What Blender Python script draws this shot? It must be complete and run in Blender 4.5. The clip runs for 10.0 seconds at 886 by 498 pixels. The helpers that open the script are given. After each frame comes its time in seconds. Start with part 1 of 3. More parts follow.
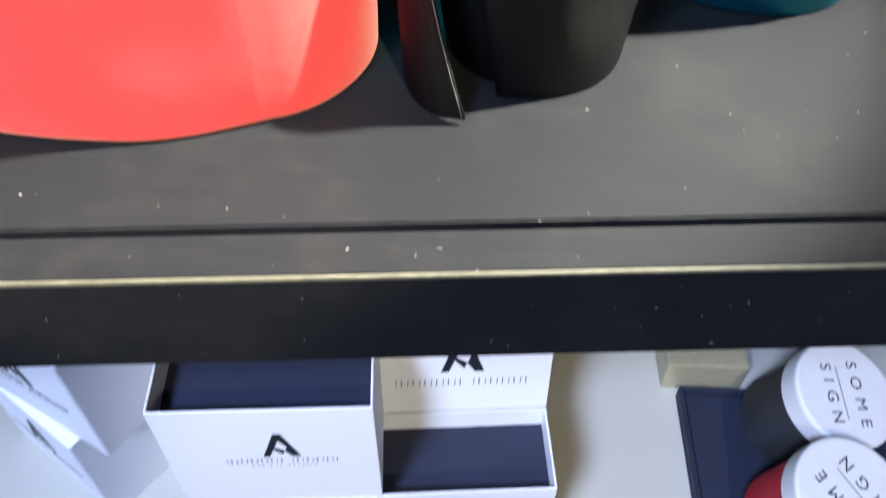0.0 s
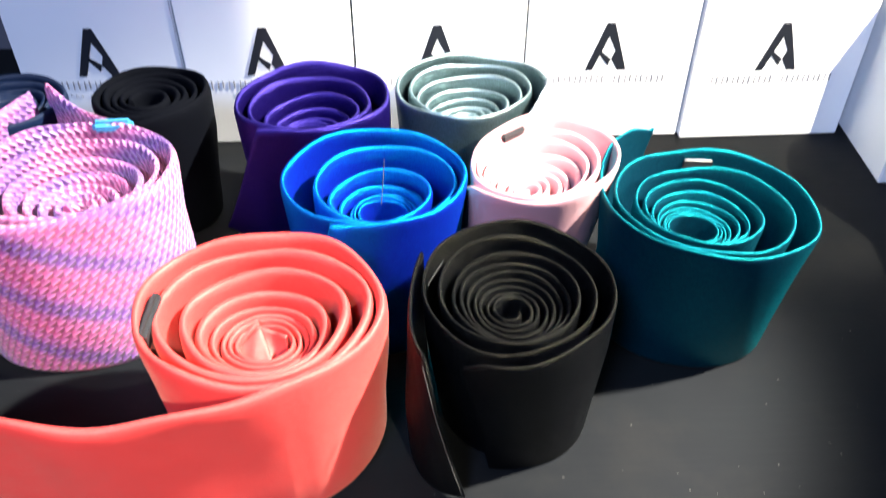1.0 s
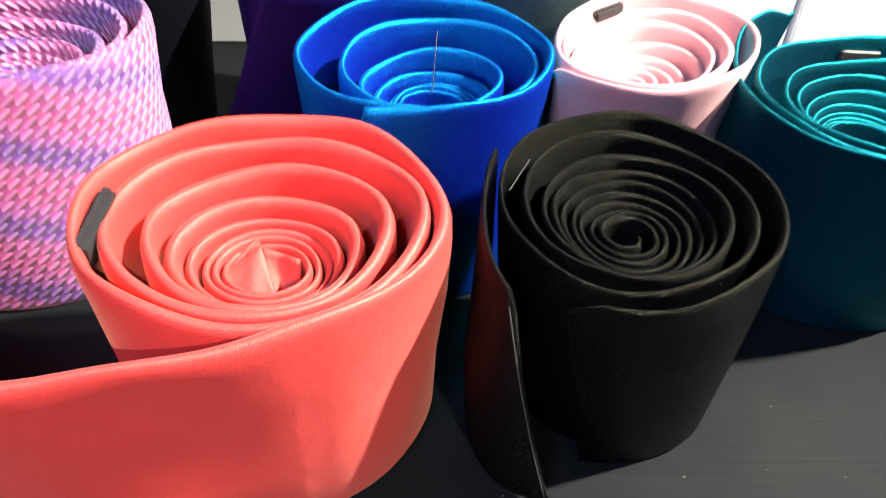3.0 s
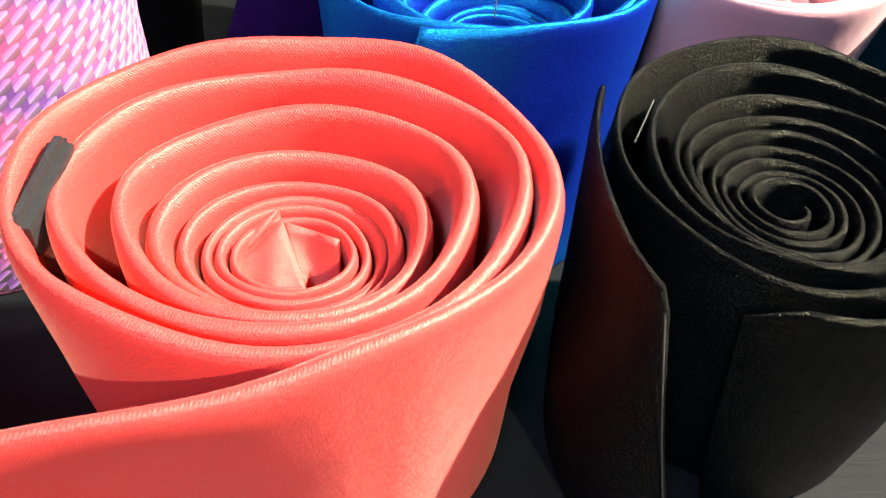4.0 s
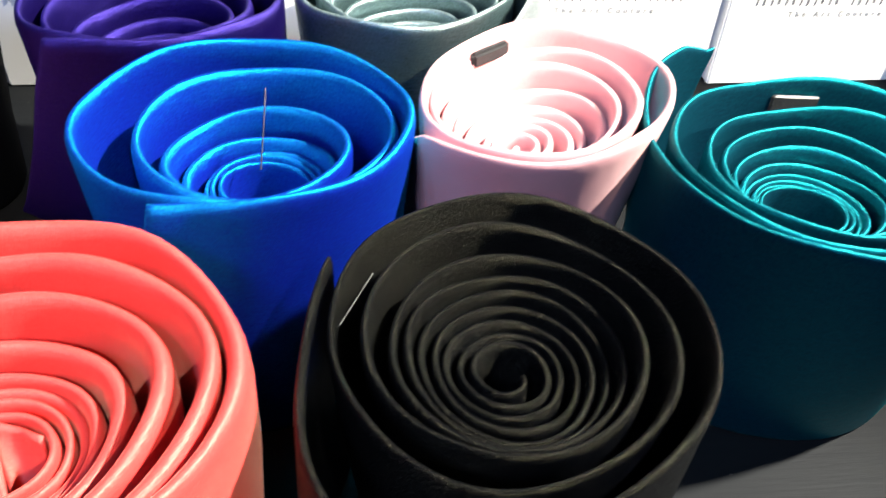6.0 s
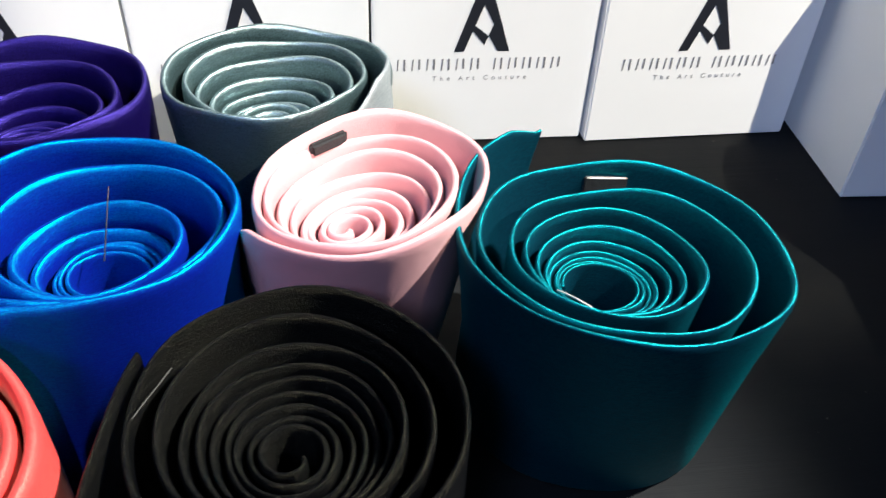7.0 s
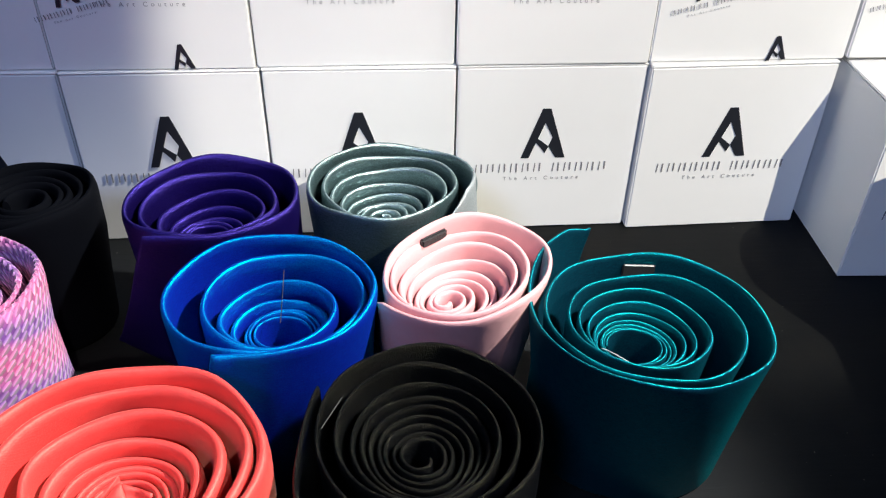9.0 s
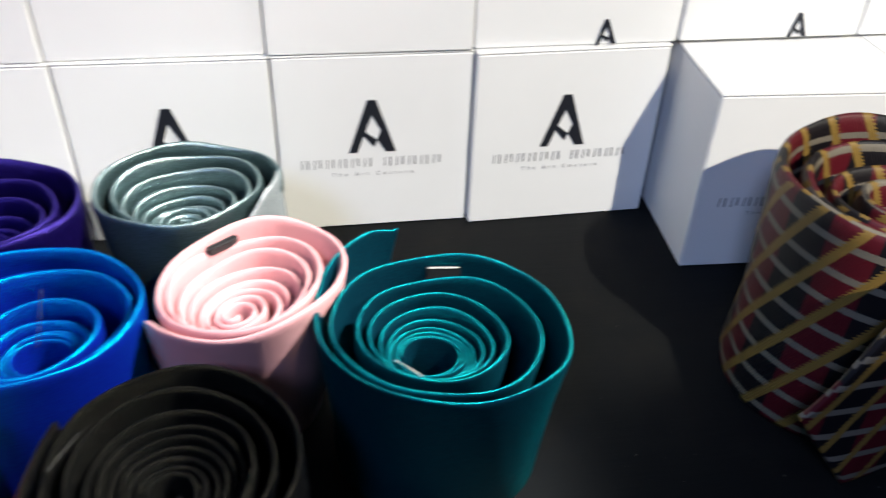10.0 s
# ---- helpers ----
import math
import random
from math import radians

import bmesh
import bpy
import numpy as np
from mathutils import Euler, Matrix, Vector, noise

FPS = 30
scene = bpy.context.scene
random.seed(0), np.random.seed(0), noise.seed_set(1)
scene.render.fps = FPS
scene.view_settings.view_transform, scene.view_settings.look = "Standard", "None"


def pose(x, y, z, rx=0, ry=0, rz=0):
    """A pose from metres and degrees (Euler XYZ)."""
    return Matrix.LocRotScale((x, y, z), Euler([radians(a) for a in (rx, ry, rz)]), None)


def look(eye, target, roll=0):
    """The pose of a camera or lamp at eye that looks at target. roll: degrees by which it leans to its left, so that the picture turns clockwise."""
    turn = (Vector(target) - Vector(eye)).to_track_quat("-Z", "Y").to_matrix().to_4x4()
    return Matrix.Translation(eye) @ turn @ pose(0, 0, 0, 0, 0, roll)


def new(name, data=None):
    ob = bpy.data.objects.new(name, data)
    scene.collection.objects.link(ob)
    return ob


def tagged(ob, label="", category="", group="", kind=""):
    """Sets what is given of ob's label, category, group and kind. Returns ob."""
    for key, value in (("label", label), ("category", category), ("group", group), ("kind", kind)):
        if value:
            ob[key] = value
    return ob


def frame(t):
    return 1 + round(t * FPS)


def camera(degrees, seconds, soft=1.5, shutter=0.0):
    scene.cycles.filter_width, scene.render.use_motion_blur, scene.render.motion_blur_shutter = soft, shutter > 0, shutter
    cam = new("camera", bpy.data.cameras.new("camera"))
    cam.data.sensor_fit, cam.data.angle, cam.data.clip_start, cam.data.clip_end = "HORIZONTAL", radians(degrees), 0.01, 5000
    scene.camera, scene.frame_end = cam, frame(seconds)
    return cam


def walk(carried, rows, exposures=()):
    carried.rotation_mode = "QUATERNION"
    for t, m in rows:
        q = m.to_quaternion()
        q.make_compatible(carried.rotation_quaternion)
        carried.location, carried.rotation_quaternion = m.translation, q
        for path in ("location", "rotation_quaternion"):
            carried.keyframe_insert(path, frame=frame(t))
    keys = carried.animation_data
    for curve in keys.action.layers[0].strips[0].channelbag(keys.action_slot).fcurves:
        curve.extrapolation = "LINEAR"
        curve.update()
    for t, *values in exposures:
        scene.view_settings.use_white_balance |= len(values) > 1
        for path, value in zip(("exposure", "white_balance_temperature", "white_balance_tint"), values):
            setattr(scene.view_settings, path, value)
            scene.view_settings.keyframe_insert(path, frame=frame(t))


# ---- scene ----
cam = camera(56.0, 10.0, soft=1.2, shutter=0.35)
PATH = [
    (0, (-0.045, -0.445, 0.172), (-0.083, 0.846, -1.354), 0.8),
    (0.4, (-0.054, -0.44, 0.191), (-0.04, 1.034, -1.16), 1.5),
    (0.5, (-0.0575, -0.4400, 0.2135), (-0.0185, 1.045, -1.105), 1.0),
    (0.6, (-0.061, -0.439, 0.236), (0.003, 1.033, -1.115), 0.6),
    (0.8, (-0.058, -0.431, 0.263), (-0.012, 1.048, -1.082), -0.1),
    (1, (-0.06, -0.426, 0.277), (-0.004, 1.093, -1.023), 0.3),
    (1.1, (-0.058, -0.425, 0.278), (-0.009, 1.127, -0.984), 0.0),
    (1.5, (-0.06, -0.42, 0.295), (-0.012, 1.173, -0.912), 0.1),
    (2, (-0.063, -0.417, 0.294), (-0.014, 1.18, -0.909), 0.9),
    (2.5, (-0.069, -0.398, 0.253), (-0.049, 1.145, -1.02), 0.8),
    (3, (-0.079, -0.367, 0.197), (-0.024, 1.121, -1.139), 2.1),
    (4.5, (-0.102, -0.312, 0.157), (0.019, 1.101, -1.253), 3.4),
    (5, (-0.09, -0.311, 0.159), (0.006, 1.167, -1.185), 1.2),
    (5.5, (-0.072, -0.309, 0.161), (0.069, 1.19, -1.156), 1.7),
    (6, (-0.054, -0.307, 0.179), (0.154, 1.181, -1.141), 3.7),
    (7.3, (-0.003, -0.325, 0.217), (0.237, 1.192, -1.064), 3.0),
    (7.5, (0.001, -0.332, 0.224), (0.232, 1.193, -1.05), 2.6),
    (8, (-0.003, -0.344, 0.241), (0.222, 1.208, -1.0), 1.9),
    (8.5, (-0.017, -0.367, 0.265), (0.174, 1.235, -0.916), 1.4),
    (9, (-0.035, -0.38, 0.268), (0.096, 1.224, -0.919), 1.1),
    (9.5, (-0.026, -0.381, 0.269), (0.127, 1.213, -0.929), 1.8),
    (10, (0.022, -0.363, 0.26), (0.299, 1.207, -0.947), 2.3),
]
EXPOSURE = [(0.0, 2.65, 6900, 9), (0.5, 2.35, 6800, 9), (0.8, 2.0, 6700, 8), (1.1, 1.25, 6600, 9), (1.5, 0.3, 6450, 9), (2.0, 0.22, 6400, 9),
            (2.5, 0.35, 6600, 9), (3.2, 1.15, 6950, 8), (4.5, 1.2, 7400, 7), (5.5, 1.22, 7200, 7), (6.2, 1.0, 6700, 8), (7.3, 0.24, 6450, 9), (8.5, 0.16, 6450, 9), (10.0, 0.17, 6450, 9)]
walk(cam, [(t, look(eye, target, roll)) for t, eye, target, roll in PATH], EXPOSURE)

# ---- world and light ----
world = bpy.data.worlds.new("world")
scene.world = world
world.use_nodes = True
world.node_tree.nodes["Background"].inputs[0].default_value = (0.35, 0.42, 0.6, 1)
world.node_tree.nodes["Background"].inputs[1].default_value = 0.12


def spot(name, eye, target, power, degrees, blend, size, colour):
    data = bpy.data.lights.new(name, "SPOT")
    data.energy, data.spot_size, data.spot_blend = power, radians(degrees), blend
    data.shadow_soft_size, data.color = size, colour
    ob = new(name, data)
    ob.matrix_world = look(eye, target)
    return ob


spot("spot_key", (0.60, -1.09, 1.20), (0.145, 0.0, 0.215), 124, 18.7, 0.2, 0.010, (1.0, 0.925, 0.77))
spot("spot_side", (0.60, -0.15, 0.78), (-0.085, -0.178, 0.05), 122, 23.5, 0.5, 0.02, (1.0, 0.97, 0.93))
# extra spot added to brighten the red and weave tie fronts, no lamp known
spot("front_fill", (0.36, -1.40, 1.15), (-0.150, -0.245, 0.035), 60, 8.5, 0.6, 0.015, (1.0, 0.93, 0.82))
# extra spot added to brighten the lower shelf, its source unseen
spot("lower_fill", (0.20, -1.70, 1.00), (0.02, -0.20, -0.285), 11.0, 16.0, 0.5, 0.02, (1.0, 0.94, 0.82))
# added cool area fill that lifts the shaded parts; no such fixture is known
fill = bpy.data.lights.new("cool_fill", "AREA")
fill.energy, fill.size, fill.color = 19.5, 0.4, (0.44, 0.57, 1.0)
new("cool_fill", fill).matrix_world = look((-0.7, -1.5, 1.6), (-0.1, -0.1, 0.0))


# ---- materials ----
def material(name):
    m = bpy.data.materials.new(name)
    m.use_nodes = True
    t = m.node_tree
    return m, t, t.nodes["Principled BSDF"]


def node(t, kind, **values):
    n = t.nodes.new(kind)
    for k, v in values.items():
        n.inputs[k.replace("_", " ")].default_value = v
    return n


def maths(t, op, a, b=None, clamp=False):
    n = t.nodes.new("ShaderNodeMath")
    n.operation, n.use_clamp = op, clamp
    for i, v in enumerate((a, b)):
        if v is None:
            continue
        if isinstance(v, (int, float)):
            n.inputs[i].default_value = v
        else:
            t.links.new(v, n.inputs[i])
    return n.outputs[0]


def mix(t, fac, a, b, mode="MIX"):
    n = t.nodes.new("ShaderNodeMix")
    n.data_type, n.blend_type = "RGBA", mode
    for i, v in ((0, fac), (6, a), (7, b)):
        if isinstance(v, (int, float)):
            n.inputs[i].default_value = v
        elif isinstance(v, tuple):
            n.inputs[i].default_value = (*v, 1)
        else:
            t.links.new(v, n.inputs[i])
    return n.outputs[2]


def bump(t, p, height, strength, distance):
    n = node(t, "ShaderNodeBump", Strength=strength, Distance=distance)
    t.links.new(height, n.inputs["Height"])
    t.links.new(n.outputs[0], p.inputs["Normal"])
    return n


def coords(t, kind="Object"):
    return t.nodes.new("ShaderNodeTexCoord").outputs[kind]


def noise_of(t, where, scale, detail=3.0, rough=0.55):
    n = node(t, "ShaderNodeTexNoise", Scale=scale, Detail=detail, Roughness=rough)
    t.links.new(where, n.inputs["Vector"])
    return n.outputs["Fac"]


def wave_of(t, value, period):
    """A sine between 0 and 1 over a length."""
    return maths(t, "ADD", maths(t, "MULTIPLY", maths(t, "SINE", maths(t, "MULTIPLY", value, 2 * math.pi / period)), 0.5), 0.5)


def uv_axes(t):
    s = t.nodes.new("ShaderNodeSeparateXYZ")
    t.links.new(coords(t, "UV"), s.inputs[0])
    return s.outputs[0], s.outputs[1]


def satin(name, colour, rough=0.38, sheen=0.2, weave=0.0005, deep=0.2, ior=1.9, tint=None, grain=0.45, aniso=0.8, cut=0.62, gain=1.5):
    """Tie satin: a fine twill, soft creases, uneven dye and a coloured gloss that breaks up along the threads."""
    m, t, p = material(name)
    u, v = uv_axes(t)
    stray = maths(t, "MULTIPLY", noise_of(t, coords(t), 900, 2), weave * 1.6)
    twill = wave_of(t, maths(t, "ADD", maths(t, "ADD", u, stray), maths(t, "MULTIPLY", v, 0.8)), weave)
    soft = noise_of(t, coords(t), 70, 4)
    stretch = t.nodes.new("ShaderNodeMapping")
    stretch.inputs["Scale"].default_value = (260, 2600, 1)
    t.links.new(coords(t, "UV"), stretch.inputs[0])
    threads = noise_of(t, stretch.outputs[0], 1.0, 3, 0.6)
    dark = tuple(c * 0.62 for c in colour)
    base = mix(t, maths(t, "MULTIPLY", soft, 0.8), colour, dark)
    base = mix(t, maths(t, "MULTIPLY", threads, 0.45), base, dark)
    base = mix(t, maths(t, "MULTIPLY", twill, 0.3), base, dark)
    t.links.new(base, p.inputs["Base Color"])
    fleck = noise_of(t, coords(t), 1700, 2)
    t.links.new(maths(t, "ADD", maths(t, "MULTIPLY", fleck, 0.24), rough - 0.12), p.inputs["Roughness"])
    p.inputs["Sheen Weight"].default_value = sheen
    p.inputs["Sheen Roughness"].default_value = 0.35
    p.inputs["Sheen Tint"].default_value = (*(tint or colour), 1)
    p.inputs["IOR"].default_value = ior
    along = t.nodes.new("ShaderNodeTangent")
    along.direction_type, along.uv_map = "UV_MAP", "UVMap"
    t.links.new(along.outputs[0], p.inputs["Tangent"])
    p.inputs["Anisotropic"].default_value = aniso
    gloss = tint or tuple(min(1, 0.35 + c) for c in colour)
    shine = maths(t, "ADD", maths(t, "MULTIPLY", threads, 0.9), maths(t, "MULTIPLY", fleck, 1.1))
    shine = maths(t, "MULTIPLY", maths(t, "SUBTRACT", shine, cut), gain, clamp=True)
    t.links.new(mix(t, shine, tuple(c * 0.35 for c in gloss), gloss), p.inputs["Specular Tint"])
    relief = maths(t, "ADD", maths(t, "ADD", maths(t, "MULTIPLY", twill, 0.06), maths(t, "MULTIPLY", threads, 0.16)), soft)
    big = bump(t, p, relief, deep, 0.002)
    fine = node(t, "ShaderNodeBump", Strength=grain, Distance=0.0005)
    t.links.new(maths(t, "ADD", fleck, maths(t, "MULTIPLY", noise_of(t, stretch.outputs[0], 3.2, 2), 0.7)), fine.inputs["Height"])
    t.links.new(big.outputs[0], fine.inputs["Normal"])
    t.links.new(fine.outputs[0], p.inputs["Normal"])
    return m


def basket(name):
    """Pink and violet basket weave with broad slanting stripes."""
    m, t, p = material(name)
    u, v = uv_axes(t)
    cell = 0.0036
    a, b = maths(t, "DIVIDE", u, cell), maths(t, "DIVIDE", v, cell)
    stripe = maths(t, "FRACT", maths(t, "DIVIDE", maths(t, "SUBTRACT", v, maths(t, "MULTIPLY", u, 0.5)), 0.028))
    ramp = t.nodes.new("ShaderNodeValToRGB")
    t.links.new(stripe, ramp.inputs[0])
    ramp.color_ramp.elements[0].color = (0.56, 0.085, 0.23, 1)
    ramp.color_ramp.elements[1].color = (0.56, 0.09, 0.23, 1)
    for at, col in ((0.32, (0.54, 0.11, 0.29)), (0.46, (0.17, 0.06, 0.30)), (0.62, (0.15, 0.05, 0.27)), (0.78, (0.48, 0.11, 0.34))):
        ramp.color_ramp.elements.new(at).color = (*col, 1)
    row = maths(t, "FLOOR", b)
    turn = maths(t, "MODULO", maths(t, "ADD", maths(t, "FLOOR", maths(t, "ADD", a, maths(t, "MULTIPLY", row, 0.5))), row), 2.0)
    fa, fb = maths(t, "FRACT", maths(t, "ADD", a, maths(t, "MULTIPLY", row, 0.5))), maths(t, "FRACT", b)
    across = maths(t, "ABSOLUTE", maths(t, "SUBTRACT", maths(t, "ADD", maths(t, "MULTIPLY", fa, 0.6), maths(t, "MULTIPLY", fb, 0.75)), 0.62))
    thread = maths(t, "SUBTRACT", 1.0, maths(t, "MULTIPLY", across, 3.0), clamp=True)
    pale = mix(t, 0.4, ramp.outputs[0], (0.75, 0.48, 0.60))
    base = mix(t, maths(t, "MULTIPLY", thread, 0.75), ramp.outputs[0], pale)
    base = mix(t, maths(t, "MULTIPLY", turn, 0.3), base, (0.07, 0.02, 0.1))
    base = mix(t, maths(t, "MULTIPLY", maths(t, "SUBTRACT", 1.0, thread), 0.4), base, (0.06, 0.015, 0.07))
    t.links.new(base, p.inputs["Base Color"])
    p.inputs["Roughness"].default_value = 0.55
    p.inputs["Sheen Weight"].default_value = 0.1
    bump(t, p, thread, 0.9, 0.0012)
    return m


def plaid(name):
    """Maroon and black cloth with gold and cream crossing bands."""
    m, t, p = material(name)
    u, v = uv_axes(t)
    s1 = maths(t, "FRACT", maths(t, "DIVIDE", maths(t, "ADD", u, maths(t, "MULTIPLY", v, 0.55)), 0.017))
    s2 = maths(t, "FRACT", maths(t, "DIVIDE", maths(t, "SUBTRACT", v, maths(t, "MULTIPLY", u, 0.05)), 0.0125))
    saw = maths(t, "MULTIPLY", wave_of(t, v, 0.0016), 0.08)
    gold = maths(t, "LESS_THAN", maths(t, "ADD", s1, saw), 0.27)
    cream = maths(t, "LESS_THAN", s2, 0.24)
    red = maths(t, "GREATER_THAN", maths(t, "FRACT", maths(t, "DIVIDE", u, 0.034)), 0.5)
    base = mix(t, red, (0.085, 0.003, 0.009), (0.004, 0.003, 0.005))
    base = mix(t, cream, base, (0.17, 0.15, 0.115))
    base = mix(t, gold, base, (0.22, 0.135, 0.03))
    t.links.new(base, p.inputs["Base Color"])
    p.inputs["Roughness"].default_value = 0.5
    rib = wave_of(t, maths(t, "ADD", u, maths(t, "MULTIPLY", v, 0.5)), 0.0011)
    bump(t, p, maths(t, "ADD", maths(t, "MULTIPLY", rib, 0.4), maths(t, "MAXIMUM", gold, cream)), 0.5, 0.0008)
    return m


def plain(name, colour, rough=0.5, metal=0.0, spread=0.15, scale=40.0, relief=0.1, distance=0.001, spec=0.5):
    m, t, p = material(name)
    n = noise_of(t, coords(t), scale, 5)
    fine = noise_of(t, coords(t), scale * 14, 2)
    t.links.new(mix(t, n, tuple(c * (1 - spread) for c in colour), tuple(min(1, c * (1 + spread)) for c in colour)), p.inputs["Base Color"])
    t.links.new(maths(t, "ADD", maths(t, "MULTIPLY", fine, 0.2), rough - 0.1), p.inputs["Roughness"])
    p.inputs["Metallic"].default_value = metal
    p.inputs["Specular IOR Level"].default_value = spec
    bump(t, p, maths(t, "ADD", n, maths(t, "MULTIPLY", fine, 0.3)), relief, distance)
    return m


def board(name):
    """Black-stained board: fine grain along the front, dust specks, dull sheen."""
    m, t, p = material(name)
    where = t.nodes.new("ShaderNodeMapping")
    where.inputs["Scale"].default_value = (6, 90, 60)
    t.links.new(coords(t), where.inputs[0])
    grain = noise_of(t, where.outputs[0], 4, 6, 0.65)
    cloud = noise_of(t, coords(t), 9, 4)
    speck = maths(t, "GREATER_THAN", noise_of(t, coords(t), 420, 1), 0.79)
    base = mix(t, grain, (0.0030, 0.0036, 0.0044), (0.0080, 0.0088, 0.0092))
    base = mix(t, maths(t, "MULTIPLY", cloud, 0.5), base, (0.0052, 0.0060, 0.0066))
    dust = maths(t, "MULTIPLY", maths(t, "SUBTRACT", noise_of(t, coords(t), 17, 6, 0.7), 0.5), 3.2, clamp=True)
    base = mix(t, maths(t, "MULTIPLY", dust, 0.3), base, (0.026, 0.023, 0.018))
    base = mix(t, maths(t, "MULTIPLY", speck, 0.3), base, (0.28, 0.27, 0.22))
    t.links.new(base, p.inputs["Base Color"])
    t.links.new(maths(t, "ADD", maths(t, "MULTIPLY", cloud, 0.3), 0.45), p.inputs["Roughness"])
    p.inputs["Specular IOR Level"].default_value = 0.10
    bump(t, p, maths(t, "ADD", grain, speck), 0.25, 0.0006)
    return m


CARD = plain("white_card", (0.8, 0.8, 0.79), 0.5, 0, 0.03, 25, 0.06, 0.0008)
INK = plain("black_ink", (0.012, 0.014, 0.02), 0.45, 0, 0.2, 200, 0.02)
GREY_INK = plain("grey_ink", (0.19, 0.19, 0.20), 0.5, 0, 0.2, 200, 0.02)
LIGHT_INK = plain("pale_grey_ink", (0.36, 0.36, 0.37), 0.5, 0, 0.1, 200, 0.02)
INSIDE = plain("navy_lining", (0.012, 0.016, 0.035), 0.7, 0, 0.3, 60, 0.1)
BOARD = board("black_board")
WORN = plain("worn_edge", (0.05, 0.049, 0.03), 0.6, 0, 0.85, 260, 0.5)
DULL = plain("dull_thread", (0.045, 0.045, 0.04), 0.7, 0, 0.3, 600, 0.3)
BEIGE = plain("beige_laminate", (0.5, 0.48, 0.4), 0.45, 0, 0.06, 12, 0.05)
ROOM = plain("dark_paint", (0.08, 0.08, 0.095), 0.8, 0, 0.1, 6, 0.1)
SILVER = plain("brushed_tin", (0.78, 0.78, 0.76), 0.42, 0.2, 0.06, 90, 0.06)
MESHY = plain("black_glitter_cloth", (0.035, 0.035, 0.037), 0.4, 0.2, 0.98, 420, 0.8, 0.002)
GOLD = plain("pale_gold_card", (0.5, 0.46, 0.3), 0.4, 0.4, 0.2, 160, 0.3)
SCARLET = plain("red_ribbed_cloth", (0.55, 0.015, 0.03), 0.6, 0, 0.7, 330, 0.8, 0.002)
TAPE = plain("black_tape", (0.012, 0.012, 0.013), 0.6, 0, 0.4, 600, 0.5)
TAPE_WHITE = plain("white_thread", (0.36, 0.36, 0.34), 0.6, 0, 0.1, 600, 0.3)
CYAN_TAPE = plain("cyan_tape", (0.04, 0.26, 0.45), 0.45, 0, 0.2, 600, 0.4)

F_RED = satin("coral_red_satin", (0.72, 0.050, 0.046), 0.50, 0.26, weave=0.0006, deep=0.3, ior=1.9, tint=(1.0, 0.60, 0.48), grain=0.2, aniso=0.5)
F_BLACK = satin("black_satin", (0.0012, 0.0015, 0.0026), 0.34, 0.0, deep=0.3, ior=1.33, tint=(1.0, 0.94, 0.60), grain=0.9, cut=1.06, gain=6.0)
F_TEAL = satin("teal_satin", (0.0022, 0.019, 0.034), 0.42, 0.02, deep=0.2, ior=3.0, tint=(0.0, 0.80, 0.86), grain=0.17, aniso=0.85)
F_BLUE = satin("royal_blue_satin", (0.003, 0.010, 0.25), 0.38, 0.03, deep=0.2, ior=4.4, tint=(0.0, 0.72, 1.0), grain=0.24, aniso=0.8)
F_PINK = satin("pale_pink_satin", (0.70, 0.35, 0.36), 0.5, 0.15, ior=1.6, deep=0.25, tint=(1.0, 0.9, 0.88), grain=0.15, aniso=0.5)
F_GREY = satin("silver_grey_satin", (0.022, 0.037, 0.039), 0.33, 0.03, deep=0.2, ior=3.8, tint=(0.76, 0.98, 1.0), grain=0.2, aniso=0.85)
# lit copy of the grey satin: light on its end put into a paler base
F_GREY_LIT = satin("silver_grey_lit", (0.14, 0.16, 0.165), 0.42, 0.1, deep=0.2, ior=3.4, tint=(0.9, 0.97, 1.0), grain=0.4, aniso=0.0)
F_PURPLE = satin("deep_purple_satin", (0.0035, 0.0016, 0.030), 0.40, 0.02, deep=0.2, ior=2.4, tint=(0.19, 0.12, 1.0), grain=0.4)
F_NAVY = satin("dark_navy_satin", (0.006, 0.013, 0.035), 0.5, 0.05, ior=1.5, grain=0.15)
F_COAL = satin("matt_black_cloth", (0.0016, 0.0020, 0.0034), 0.8, 0.0, ior=1.2, grain=0.1, aniso=0.0)
F_BASKET = basket("pink_violet_weave")
F_PLAID = plaid("maroon_gold_plaid")


# ---- mesh helpers ----
def part(name, bm, mat, parent=None, label="", smooth=False):
    me = bpy.data.meshes.new(name)
    bm.normal_update()
    bm.to_mesh(me)
    bm.free()
    me.materials.append(mat)
    if smooth:
        for f in me.polygons:
            f.use_smooth = True
    ob = new(name, me)
    ob.parent = parent
    if label:
        tagged(ob, label)
    return ob


def empty(name, m, label="", category="", group="", kind=""):
    ob = new(name)
    ob.empty_display_size = 0.02
    ob.matrix_world = m
    return tagged(ob, label, category, group, kind)


def block(x0, x1, y0, y1, z0, z1, bevel=0.0, bm=None):
    bm = bm or bmesh.new()
    vs = bmesh.ops.create_cube(bm, size=1)["verts"]
    for v in vs:
        v.co = Vector(((x0 + x1) / 2 + v.co.x * (x1 - x0), (y0 + y1) / 2 + v.co.y * (y1 - y0), (z0 + z1) / 2 + v.co.z * (z1 - z0)))
    if bevel:
        edges = list({e for v in vs for e in v.link_edges})
        bmesh.ops.bevel(bm, geom=edges, offset=bevel, segments=2, affect="EDGES")
    return bm


SLANT = 0.075


def slanted(bm, behind=-0.2):
    """Lets what lies in front of a line run at the slant of the shelf's front."""
    for v in bm.verts:
        if v.co.y < behind:
            v.co.y += SLANT * v.co.x
    return bm


